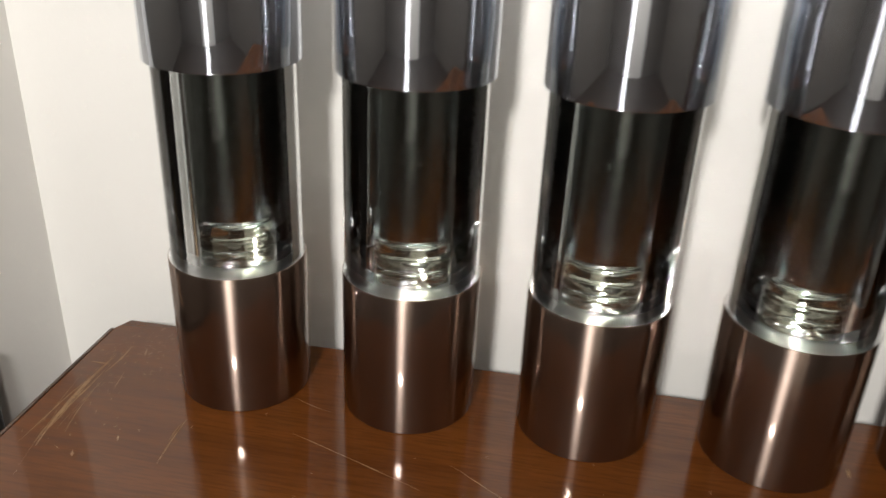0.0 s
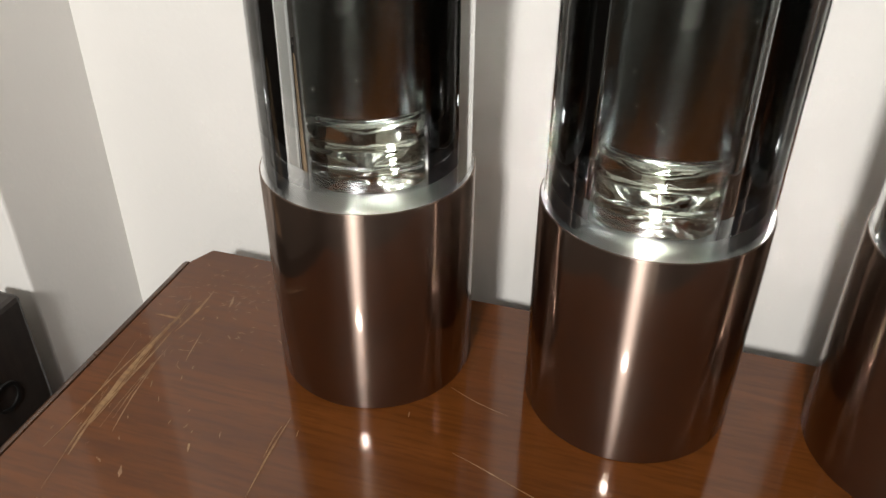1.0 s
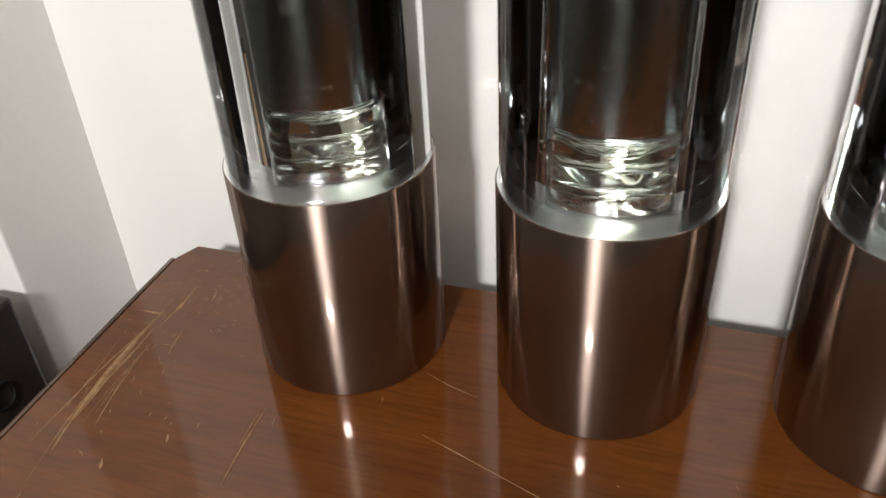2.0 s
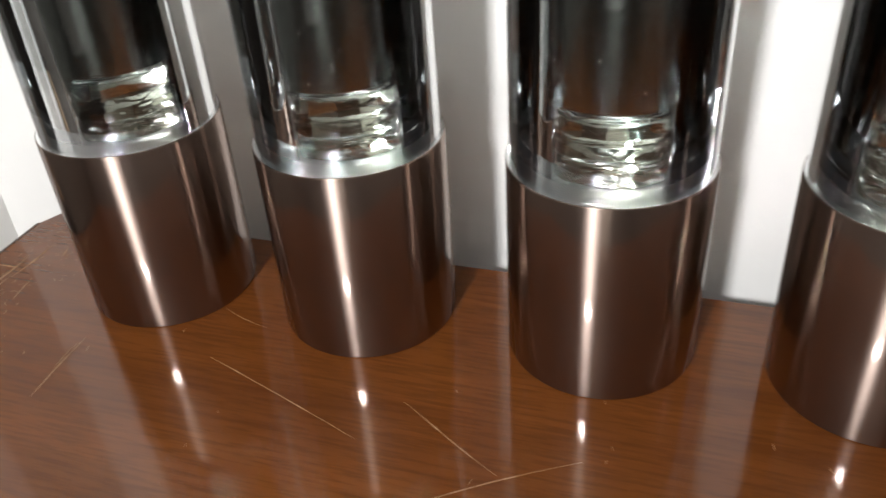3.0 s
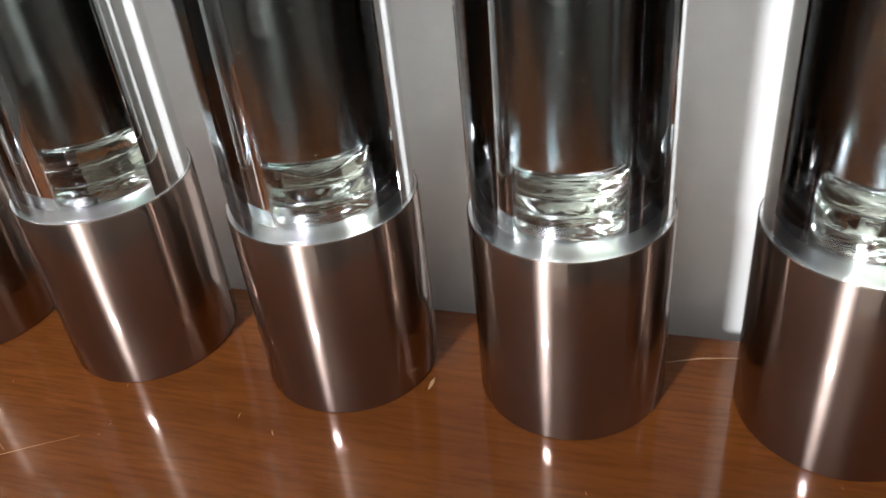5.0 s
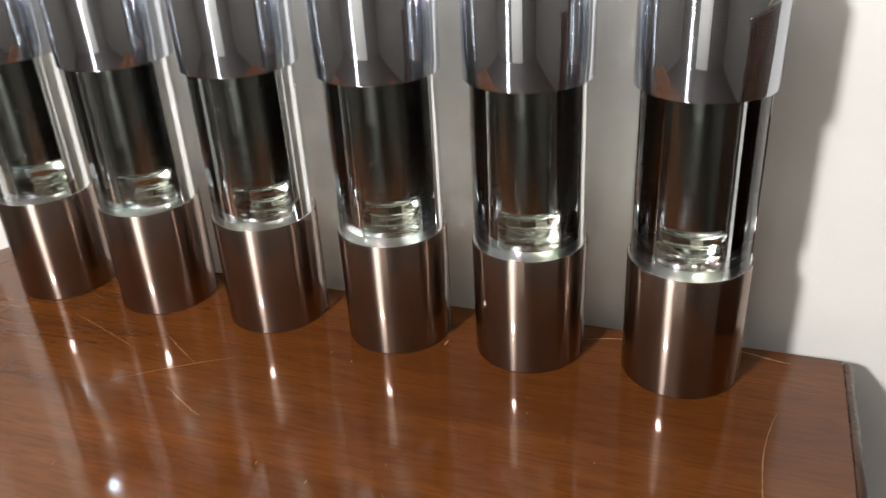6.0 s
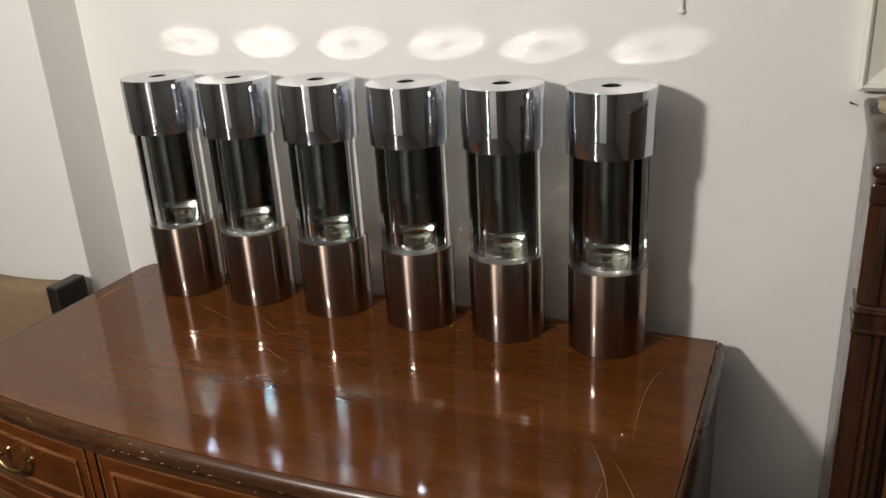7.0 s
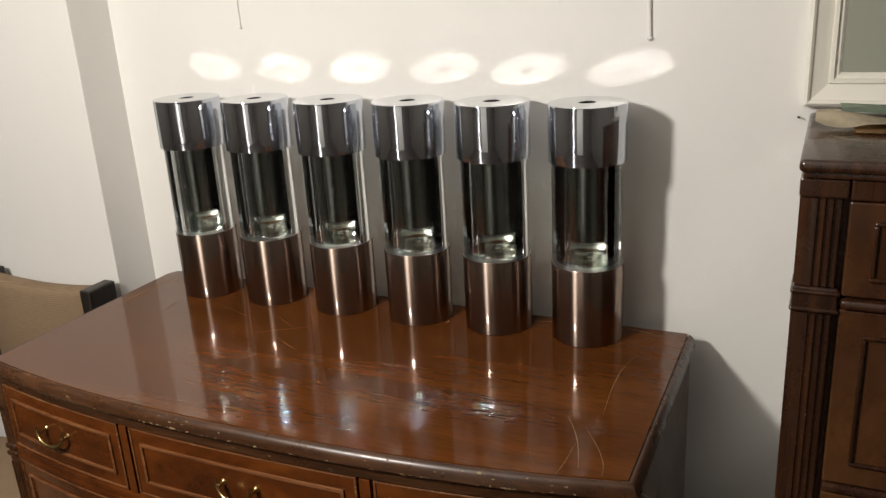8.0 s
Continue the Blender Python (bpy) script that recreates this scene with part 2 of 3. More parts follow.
structure("floor", box(X0 - 0.15, X1 + 0.15, Y0 - 0.15, WY + 0.15, -0.12, 0.0), CARPET, "dark brown carpeted floor")
structure("ceiling", box(X0 - 0.15, X1 + 0.15, Y0 - 0.15, WY + 0.15, HIGH, HIGH + 0.12), CEIL, "unseen plain ceiling, greyed to dim its bounce light")
structure("wall_north", box(LEFT_X, X1 + 0.15, WY, WY + 0.15, 0.0, HIGH), WALL, "off-white painted wall behind the dresser")
structure("wall_north_step", box(X0 - 0.15, LEFT_X, LEFT_Y, WY + 0.15, 0.0, HIGH, 0.002, 2), WALL, "off-white painted wall that steps forward")
structure("wall_west", box(X0 - 0.15, X0, Y0, LEFT_Y, 0.0, HIGH), SIDE, "unseen side wall, darkened to dim its bounce light")
structure("wall_east", box(X1, X1 + 0.15, Y0, WY, 0.0, HIGH), SIDE, "unseen side wall, darkened to dim its bounce light")
structure("wall_south", box(X0 - 0.15, X1 + 0.15, Y0 - 0.15, Y0, 0.0, HIGH), FARWALL, "unseen far wall, darkened for the metal's reflections")
structure("baseboard", box(LEFT_X + 0.002, X1, WY - 0.014, WY - 0.001, 0.0, 0.09, 0.003), SKIRT, "low painted baseboard along the wall")

# Unseen door and casings, added to put vertical streaks in the chrome reflections.
structure("reflection_door_1", box(-0.35, 0.45, Y0 + 0.001, Y0 + 0.045, 0.0, 2.02, 0.004), FRAMEPAINT, "added cream door, unseen, for streaks in the chrome")
for k, (a, b, zt) in enumerate(((-0.46, -0.36, 2.13), (0.46, 0.56, 2.13))):
    structure("reflection_trim_%d" % (k + 1), box(a, b, Y0 + 0.001, Y0 + 0.030, 0.0, zt, 0.004), SKIRT, "added pale door casing, unseen, for streaks in the chrome")
rose = thing("pendant_lamp", (LAMP[0], LAMP[1], HIGH), "plain pendant lamp on a cord from the ceiling", "lamp")
smooth(part("rose", lathe([(0, -0.001), (0.05, -0.001), (0.05, -0.010), (0.03, -0.022), (0, -0.022)], 40), FRAMEPAINT, rose))
drop = LAMP[2] - HIGH + 0.10
smooth(part("cord", tube([(0, 0, -0.020), (0, 0, drop + 0.05)], 0.003, 8), FRAMEPAINT, rose))
smooth(part("socket", lathe([(0, drop + 0.052), (0.012, drop + 0.05), (0.020, drop + 0.03), (0.020, drop + 0.001), (0, drop + 0.001)], 24), FRAMEPAINT, rose))


# ---- the dresser ----
HW, FRONT, CORNER = 0.5485, -0.500, -0.450


def bow(x, out=0.0):
    """Front line of the dresser's top, pushed out."""
    return FRONT + (CORNER - FRONT) * abs(x / HW) ** 2.4 + 0.006 * x / HW - out


def bow_line(xa, xb, out=0.0, steps=28):
    return [(xa + (xb - xa) * k / steps, bow(xa + (xb - xa) * k / steps, out)) for k in range(steps + 1)]


def bow_panel(xa, xb, za, zb, out, thick, bevel=0.0):
    """A slab that follows the bowed front, its face pushed out."""
    face = bow_line(xa, xb, out)
    back = [(x, y + thick) for x, y in reversed(face)]
    return prism(face + back, za, zb, bevel)


dresser = thing("dresser", (0.0068, 0.002, 0), "bow-fronted mahogany dresser with a scratched glossy top", "dresser")
outline = [(-HW + 0.008, 0.0), (-HW, -0.017)] + bow_line(-HW, HW, 0.0, 40) + [(HW, 0.0)]
top_board = part("top", prism(outline, TOP - 0.014, TOP), TOPWOOD, dresser, "glossy reddish-brown top with pale scratches")
edge_path = [(-HW, -0.017)] + [(-HW, -0.2)] + bow_line(-HW, HW, 0.0, 48) + [(HW, -0.2), (HW, -0.002)]
edge_profile = [(0.0004, TOP - 0.0028), (0.0014, TOP - 0.0026), (0.0020, TOP - 0.0006), (0.005, TOP - 0.0012), (0.0085, TOP - 0.0040), (0.0112, TOP - 0.0090),
                (0.0128, TOP - 0.0155), (0.0133, TOP - 0.0185), (0.0122, TOP - 0.0207), (0.007, TOP - 0.0225), (0.0045, TOP - 0.0260), (0.0035, TOP - 0.0350),
                (0.0035, TOP - 0.0425), (-0.004, TOP - 0.0425), (-0.004, TOP - 0.0145), (0.0004, TOP - 0.0145)]
smooth(part("edge_moulding", swept([(x, y) for x, y in edge_path], edge_profile), DARKWOOD, dresser, "dark rounded edge, chipped and worn pale"), 32)

BODY_OUT = -0.001
part("side_panel", box(-HW - 0.006, -HW + 0.014, CORNER + 0.06, -0.004, 0.10, TOP - 0.030, 0.002), FRONTWOOD, dresser)
part("side_panel", box(HW - 0.014, HW + 0.006, CORNER + 0.06, -0.004, 0.10, TOP - 0.030, 0.002), FRONTWOOD, dresser)
part("back_panel", box(-HW + 0.031, HW - 0.031, -0.016, -0.005, 0.10, TOP - 0.030), BLACKWOOD, dresser)
part("carcass", bow_panel(-HW + 0.016, HW - 0.016, 0.10, TOP - 0.0155, BODY_OUT - 0.010, 0.36), DARKWOOD, dresser)
for s in (-1, 1):
    xm, yf = s * (HW + 0.008), bow(s * HW) - 0.003
    bm = merge(box(xm - 0.011, xm + 0.011, yf, yf + 0.044, 0.02, TOP - 0.043, 0.005, 3),
               *[box(xm - 0.0085 + 0.0065 * k, xm - 0.0045 + 0.0065 * k, yf - 0.002, yf + 0.003, 0.10, TOP - 0.205, 0.0015) for k in range(3)])
    smooth(part("corner_post", bm, DARKWOOD, dresser), 40)
    smooth(part("post_band", merge(box(xm - 0.0135, xm + 0.0135, yf - 0.0035, yf + 0.045, TOP - 0.180, TOP - 0.169, 0.004, 3), box(xm - 0.0135, xm + 0.0135, yf - 0.0035, yf + 0.045, TOP - 0.195, TOP - 0.184, 0.004, 3)), DARKWOOD, dresser), 40)


def bead_frame(xa, xb, za, zb, out, wide=0.006, deep=0.004):
    """Raised moulding round a bowed panel."""
    return merge(bow_panel(xa, xb, zb - wide, zb, out + deep, deep + 0.003, 0.002), bow_panel(xa, xb, za, za + wide, out + deep, deep + 0.003, 0.002),
                 bow_panel(xa, xa + wide, za, zb, out + deep, deep + 0.003, 0.001), bow_panel(xb - wide, xb, za, zb, out + deep, deep + 0.003, 0.001))


def bail_handle(parent, x, z, out):
    """Brass pull: two horned posts with a shallow bail between them."""
    y = bow(x, out)
    for s in (-1, 1):
        bm = lathe([(0, 0), (0.0060, 0), (0.0055, 0.002), (0.0032, 0.004), (0.0028, 0.011), (0.0040, 0.013), (0.0036, 0.016), (0, 0.0175)], 16)
        bmesh.ops.transform(bm, matrix=pose(x + s * 0.029, bow(x + s * 0.029, out) + 0.001, z - 0.006, 90, 0, 0), verts=bm.verts)
        smooth(part("handle_post", bm, BRASS, parent))
    pts, taper = [], []
    for k in range(25):
        a = math.pi * k / 24
        q = math.sin(a)
        pts.append((x - 0.031 * math.cos(a), y - 0.0135 - 0.004 * q, z + 0.007 - 0.031 * q ** 0.75))
        taper.append(0.55 + 0.65 * q ** 2)
    smooth(part("bail", tube(pts, 0.0034, 8, taper), BRASS, parent), 60)


def drawer(xa, xb, za, zb, pulls):
    face = part("drawer", bow_panel(xa, xb, za, zb, BODY_OUT, 0.018, 0.0015), FRONTWOOD, dresser, "figured mahogany drawer front with brass pull")
    part("bead", bead_frame(xa + 0.020, xb - 0.020, za + 0.024, zb - 0.024, BODY_OUT, 0.005, 0.003), BEADWOOD, face, "bead moulding, pale from wear and painted highlight")
    part("lip", bead_frame(xa - 0.0002, xb + 0.0002, za - 0.0002, zb + 0.0002, BODY_OUT, 0.0035, 0.0015), BEADWOOD, face, "drawer edge, pale from wear and painted highlight")
    for x in pulls:
        bail_handle(face, x, (za + zb) / 2 + 0.010, BODY_OUT)


RAIL = 0.0035
Z1, Z2 = TOP - 0.046, TOP - 0.166
drawer(-HW + 0.006, -0.238, Z2, Z1, [-0.398])
drawer(-0.212, 0.192, Z2, Z1, [-0.006])
drawer(0.218, HW - 0.006, Z2, Z1, [0.385])
for x in (-0.225, 0.205):
    part("divider", bow_panel(x - 0.008, x + 0.008, Z2, Z1, BODY_OUT + 0.002, 0.02, 0.0015), FRONTWOOD, dresser)
for a, b in ((Z2 - 0.014, Z2 - 0.003), (Z2 - 0.029, Z2 - 0.018)):
    smooth(part("rail", bow_panel(-HW + 0.005, HW - 0.005, a, b, BODY_OUT + RAIL, 0.02, 0.003), FRONTWOOD, dresser), 40)
zz = Z2 - 0.032
for k, h in enumerate((0.165, 0.172, 0.180)):
    drawer(-HW + 0.006, HW - 0.006, zz - h, zz, [-0.30, 0.30])
    part("rail", bow_panel(-HW + 0.005, HW - 0.005, zz - h - 0.014, zz - h - 0.002, BODY_OUT + RAIL, 0.02, 0.003), FRONTWOOD, dresser)
    zz -= h + 0.016
part("plinth", bow_panel(-HW + 0.006, HW - 0.006, 0.06, zz, BODY_OUT + 0.006, 0.30, 0.004), DARKWOOD, dresser)
for s in (-1, 1):
    for y in (CORNER + 0.035, -0.045):
        part("foot", box(s * (HW - 0.045) - 0.025, s * (HW - 0.045) + 0.025, y - 0.02, y + 0.03, 0.0, 0.06 if y < -0.2 else 0.10, 0.006), DARKWOOD, dresser)


# pale scratches cut into the lacquer of the top
def scratch(a, b, wide=0.0006, wander=0.002, steps=14, seed=0, mid=None):
    """A flat mark from a to b, by way of mid."""
    rng = random.Random(seed)
    bm = bmesh.new()
    a, b = Vector(a), Vector(b)
    pull = Vector(mid) * 2 - (a + b) / 2 if mid else (a + b) / 2
    d = (b - a).normalized()
    n = Vector((-d.y, d.x))
    prev = None
    phase = rng.uniform(0, 6)
    lift = TOP + 0.00015 + 0.00003 * (seed % 12)
    for k in range(steps + 1):
        f = k / steps
        c = a * (1 - f) ** 2 + pull * 2 * f * (1 - f) + b * f * f + n * (wander * math.sin(phase + f * 4.0) + rng.uniform(-0.1, 0.1) * wander)
        w = wide * (0.25 + math.sin(math.pi * min(0.97, max(0.03, f)))) * rng.uniform(0.6, 1.2) / 2
        now = (bm.verts.new((c.x + n.x * w, c.y + n.y * w, lift)), bm.verts.new((c.x - n.x * w, c.y - n.y * w, lift)))
        if prev:
            bm.faces.new((prev[0], prev[1], now[1], now[0]))
        prev = now
    return bm


LEFT_MARKS = [
    ((-0.521, -0.075), (-0.515, -0.198), 0.0024, 0.001, (-0.5235, -0.136)), ((-0.519, -0.092), (-0.519, -0.178), 0.0012, 0.001, None),
    ((-0.514, -0.044), (-0.516, -0.090), 0.0016, 0.001, None), ((-0.500, -0.086), (-0.494, -0.113), 0.0006, 0.0005, None),
    ((-0.538, -0.079), (-0.520, -0.076), 0.0016, 0.001, None), ((-0.525, -0.105), (-0.532, -0.197), 0.0008, 0.001, None),
    ((-0.498, -0.045), (-0.496, -0.057), 0.0014, 0.0005, None), ((-0.4825, -0.196), (-0.479, -0.203), 0.0018, 0.0, None),
    ((-0.4566, -0.171), (-0.454, -0.177), 0.0014, 0.0, None), ((-0.412, -0.137), (-0.4095, -0.195), 0.0010, 0.0005, None),
    ((-0.4135, -0.144), (-0.4135, -0.168), 0.0006, 0.0005, None),
]
MIDDLE_MARKS = [
    ((-0.332, -0.0865), (-0.295, -0.099), 0.0005, 0.001, None), ((-0.317, -0.1345), (-0.197, -0.1775), 0.0007, 0.001, (-0.268, -0.150)),
    ((-0.180, -0.143), (-0.112, -0.182), 0.0006, 0.001, (-0.150, -0.160)), ((-0.182, -0.238), (-0.070, -0.161), 0.0006, 0.001, (-0.120, -0.192)),
    ((0.1435, -0.081), (0.1445, -0.069), 0.0020, 0.0, None), ((-0.115, -0.229), (-0.053, -0.261), 0.0009, 0.001, None),
]
RIGHT_MARKS = [
    ((0.486, -0.107), (0.480, -0.303), 0.0008, 0.003, (0.4776, -0.191)), ((0.436, -0.323), (0.487, -0.440), 0.0010, 0.002, (0.469, -0.385)),
    ((0.470, -0.343), (0.515, -0.448), 0.0010, 0.002, (0.502, -0.396)), ((0.4675, -0.385), (0.461, -0.470), 0.0007, 0.002, None),
    ((0.440, -0.012), (0.500, -0.016), 0.0022, 0.003, None), ((0.285, -0.030), (0.345, -0.016), 0.0012, 0.002, None),
]
for k, (a, b, w, d, mid) in enumerate(LEFT_MARKS + MIDDLE_MARKS + RIGHT_MARKS):
    part("scratch", scratch(a, b, w, d, seed=k, mid=mid), BAREWOOD, dresser)
rng = random.Random(3)
for k in range(16):
    x, y = rng.gauss(-0.520, 0.007), rng.gauss(-0.10, 0.022)
    ln = rng.uniform(0.025, 0.085)
    a = -1.47 + rng.gauss(0, 0.06)
    x = max(x, -HW + 0.012)
    part("scratch", scratch((x, y), (x + ln * math.cos(a), y + ln * math.sin(a)), rng.uniform(0.0002, 0.0007), 0.0008, 12, 90 + k), BAREWOOD, dresser)
rng = random.Random(7)
flecks = []
for k in range(240):
    if k < 130:
        x, y = rng.gauss(-0.50, 0.028), rng.gauss(-0.045, 0.022)
    elif k < 180:
        x, y = rng.gauss(-0.51, 0.03), rng.gauss(-0.13, 0.05)
    else:
        x, y = rng.uniform(-0.45, 0.52), rng.uniform(-0.42, -0.11)
    if x < -HW + 0.006 or y > -0.01:
        continue
    a = rng.gauss(0.5, 0.5) if k < 130 else rng.gauss(-1.4, 0.3)
    ln = rng.uniform(0.0015, 0.006)
    flecks.append(scratch((x, y), (x + ln * math.cos(a), y + ln * math.sin(a)), rng.uniform(0.0002, 0.0006), 0.0004, 4, k))
tagged(part("fine_flecks", merge(*flecks), BAREWOOD, dresser), kind="stuff")

# pale chips along the worn front edge
rng = random.Random(12)
chips = []
for k in range(130):
    x = rng.choice((rng.gauss(-0.02, 0.07), rng.gauss(-0.13, 0.05), rng.gauss(0.20, 0.08), rng.gauss(0.42, 0.05), rng.uniform(-0.45, 0.52)))
    if abs(x) > 0.54:
        continue
    o, z, tilt = rng.choice(((0.0086, -0.0040, 40), (0.0113, -0.0090, 66), (0.0134, -0.0172, 84), (0.0134, -0.0182, 88), (0.0132, -0.0188, 95)))
    size = abs(rng.gauss(0.0, 0.00055)) + 0.00022
    if k < 7:
        x, size, o, z, tilt = (-0.262, -0.105, -0.098, -0.075, 0.0, 0.045, 0.16)[k], (0.0012, 0.0021, 0.0012, 0.0012, 0.0013, 0.0015, 0.0012)[k], 0.0134, -0.0176, 86
    bm = bmesh.new()
    ring = [bm.verts.new((size * rng.uniform(0.8, 3.2) * math.cos(j * math.pi / 4), size * rng.uniform(0.3, 1.3) * math.sin(j * math.pi / 4), 0.0003)) for j in range(8)]
    bm.faces.new(ring)
    lean = (bow(x + 0.001) - bow(x - 0.001)) / 0.002
    bmesh.ops.transform(bm, matrix=pose(x, bow(x, o + 0.0003), TOP + z, tilt, rng.uniform(-12, 12), math.degrees(math.atan(lean))), verts=bm.verts)
    chips.append(bm)
tagged(part("edge_chips", merge(*chips), CHIPWOOD, dresser), kind="stuff")


# ---- the six metal and crystal columns ----
RB, RG, RC, RI = 0.0587, 0.0560, 0.0617, 0.0328
HB, HK, HT = 0.1312, 0.2999, 0.3906


def arc_shell(r0, r1, za, zb, start, end, steps=48):
    """A thin shell of a cylinder between two angles."""
    bm = bmesh.new()
    rows = []
    for k in range(steps + 1):
        a = radians(start + (end - start) * k / steps)
        rows.append([bm.verts.new((r * math.cos(a), r * math.sin(a), z)) for r, z in ((r1, za), (r1, zb), (r0, zb), (r0, za))])
    for a, b in zip(rows, rows[1:]):
        for k in range(4):
            bm.faces.new((a[k], b[k], b[(k + 1) % 4], a[(k + 1) % 4]))
    bm.faces.new(rows[0])
    bm.faces.new(rows[-1])
    return bm


def column(place):
    ob = thing("lamp_column", place, "turned steel and clear crystal column with chrome cap", "column", "row of columns on the dresser")
    smooth(part("base", lathe([(0, 0.0), (RB - 0.0012, 0.0), (RB - 0.0004, 0.0006), (RB, 0.0016), (RB, HB - 0.0008), (RB - 0.0003, HB - 0.0002), (RB - 0.0008, HB)], 128), SATIN, ob,
                "satin turned steel base, tinted with the wood's reflection"), 30)
    smooth(part("base_face", lathe([(RB - 0.0008, HB), (0.030, HB), (0.0, HB)], 128), MIRRORTOP, ob, "mirror-bright steel face"), 30)
    # thick crystal tube, a rippled crystal disc on its floor, an added mirror back, and a rod above
    joint = HB + 0.0415
    smooth(part("crystal", lathe([(RG, joint), (RG, HK + 0.002), (RI, HK + 0.002), (RI, joint)], 128), GLASS, ob, "thick-walled crystal tube, darkened by its tint"), 30)
    # Split off, lighter and shadowless, so the lamp brightens the steel face.
    foot = smooth(part("crystal_foot", lathe([(RI, joint), (RI, HB - 0.002), (RG, HB - 0.002), (RG, joint)], 128), CLEARFOOT, ob, "lower crystal, tinted lighter so the steel face shows bright"), 30)
    foot.visible_shadow = False
    # Mirror shell added to hide the lit wall and fill out the column's shadow.
    smooth(part("added_mirror_half", arc_shell(RG + 0.0002, RG + 0.0008, HB + 0.0002, HK - 0.0002, -14, 194), SILVER, ob, "added mirror shell that darkens the crystal and blocks light"), 30)
    z0, high = HB + 0.0004, 0.0400
    rim = RI - 0.0009
    line = ([(rim * 0.94 * k / 20, z0) for k in range(21)] + [(rim * 0.98, z0 + 0.0008), (rim, z0 + 0.0025), (rim * 0.985, z0 + 0.009), (rim * 0.955, z0 + 0.0125), (rim * 0.955, z0 + 0.0140), (rim * 0.99, z0 + 0.0170),
                                                                  (rim * 0.985, z0 + 0.0235), (rim * 0.955, z0 + 0.0265), (rim * 0.96, z0 + 0.0280), (rim * 0.995, z0 + 0.0310), (rim, z0 + high - 0.003), (rim * 0.985, z0 + high - 0.001), (rim * 0.95, z0 + high)]
            + [(rim * 0.94 * (1 - k / 20), z0 + high) for k in range(1, 21)])
    disc = lathe(line, 96)
    for v in disc.verts:
        k = 0.0009 * noise.noise(Vector((v.co.x * 140, v.co.y * 140, v.co.z * 90))) + 0.0004 * noise.noise(Vector((v.co.x * 430, v.co.y * 430, v.co.z * 200)))
        v.co.z = max(z0 - 0.0002, v.co.z + k)
    smooth(part("floor_disc", disc, DISCGLASS, ob, "rippled clear crystal disc"), 60).visible_shadow = False
    # Mirror added behind the disc to throw lamp glints through it.
    smooth(part("added_glint_mirror", arc_shell(RI - 0.0005, RI - 0.0001, z0, z0 + high, 10, 170), SILVER, ob, "added mirror behind the disc, for lamp glints"), 30)
    rod = [(0.0, z0 + high + 0.001), (rim - 0.001, z0 + high + 0.001), (rim, z0 + high + 0.002), (rim, HK - 0.0006), (0.0, HK - 0.0006)]
    smooth(part("rod", lathe(rod, 96), ROD, ob, "dark mirror-bright rod in the bore"), 30)
    smooth(part("cap", lathe([(0.0, HK + 0.0004), (0.014, HK), (RC - 0.001, HK), (RC - 0.0002, HK + 0.0003), (RC, HK + 0.001), (RC, HT - 0.001), (RC - 0.0003, HT - 0.0003), (RC - 0.001, HT)], 128), CHROME, ob, "polished chrome cap"), 30)
    smooth(part("cap_face", lathe([(RC - 0.001, HT), (0.0145, HT), (0.0137, HT - 0.0008), (0.0137, HT - 0.0012)], 96), CAPTOP, ob, "satin chrome face"), 30)
    smooth(part("bore", lathe([(0.0137, HT - 0.0012), (0.0137, HT - 0.045), (0.0, HT - 0.045)], 48), HOLE, ob, "dark threaded hole"), 30)
    return ob


XS = (-0.3816, -0.2277, -0.0695, 0.0885, 0.239, 0.3978)
YS = (-0.0589, -0.0533, -0.0527, -0.0524, -0.047, -0.047)
first = column((XS[0], YS[0], TOP))
for k, (x, y) in enumerate(zip(XS[1:], YS[1:])):
    copy_thing(first, pose(x, y, TOP, 0, 0, (5, -6, 3, -3, 7)[k]))


# ---- the chair beside the dresser ----
chair = thing("chair", (0, 0, 0), "dark wooden chair with brown woven upholstery", "chair")
CX0, CX1 = -1.008, -0.635
for x in (CX0, CX1 - 0.030):
    bm = box(x, x + 0.030, -0.155, -0.082, 0.0, TOP - 0.002, 0.004, 2)
    post = part("back_post", bm, BLACKWOOD, chair)
    hole = lathe([(0.0, -0.012), (0.009, -0.012), (0.009, 0.0012), (0.0115, 0.0014), (0.0118, 0.0)], 24)
    bmesh.ops.transform(hole, matrix=pose(x + 0.030 if x > -0.9 else x, -0.120, TOP - 0.065, 0, 90 if x > -0.9 else -90, 0), verts=hole.verts)
    smooth(part("screw_cup", hole, HOLE, post))


def cushion(x0, x1, y0, y1, z0, z1, sag, puff):
    """A padded panel whose top edge dips in the middle."""
    bm = box(x0, x1, y0, y1, z0, z1, 0.014, 3)
    bmesh.ops.subdivide_edges(bm, edges=[e for e in bm.edges if e.calc_length() > 0.05], cuts=9, use_grid_fill=True)
    for v in bm.verts:
        u = (v.co.x - x0) / (x1 - x0) * 2 - 1
        w = (v.co.z - z0) / (z1 - z0)
        v.co.z -= sag * (1 - u * u) * w
        v.co.y -= puff * (1 - u * u) * (1 - (2 * w - 1) ** 2) * (1 if v.co.y < (y0 + y1) / 2 else 0)
    return bm


smooth(part("back_cushion", cushion(CX0 + 0.031, CX1 - 0.031, -0.148, -0.098, TOP - 0.30, TOP - 0.006, 0.010, 0.02), FABRIC, chair, "brown woven padded back"), 60)
smooth(part("seat_cushion", cushion(CX0 + 0.004, CX1 - 0.002, -0.60, -0.175, TOP - 0.46, TOP - 0.40, 0.0, 0.01), FABRIC, chair, "brown woven padded seat"), 60)
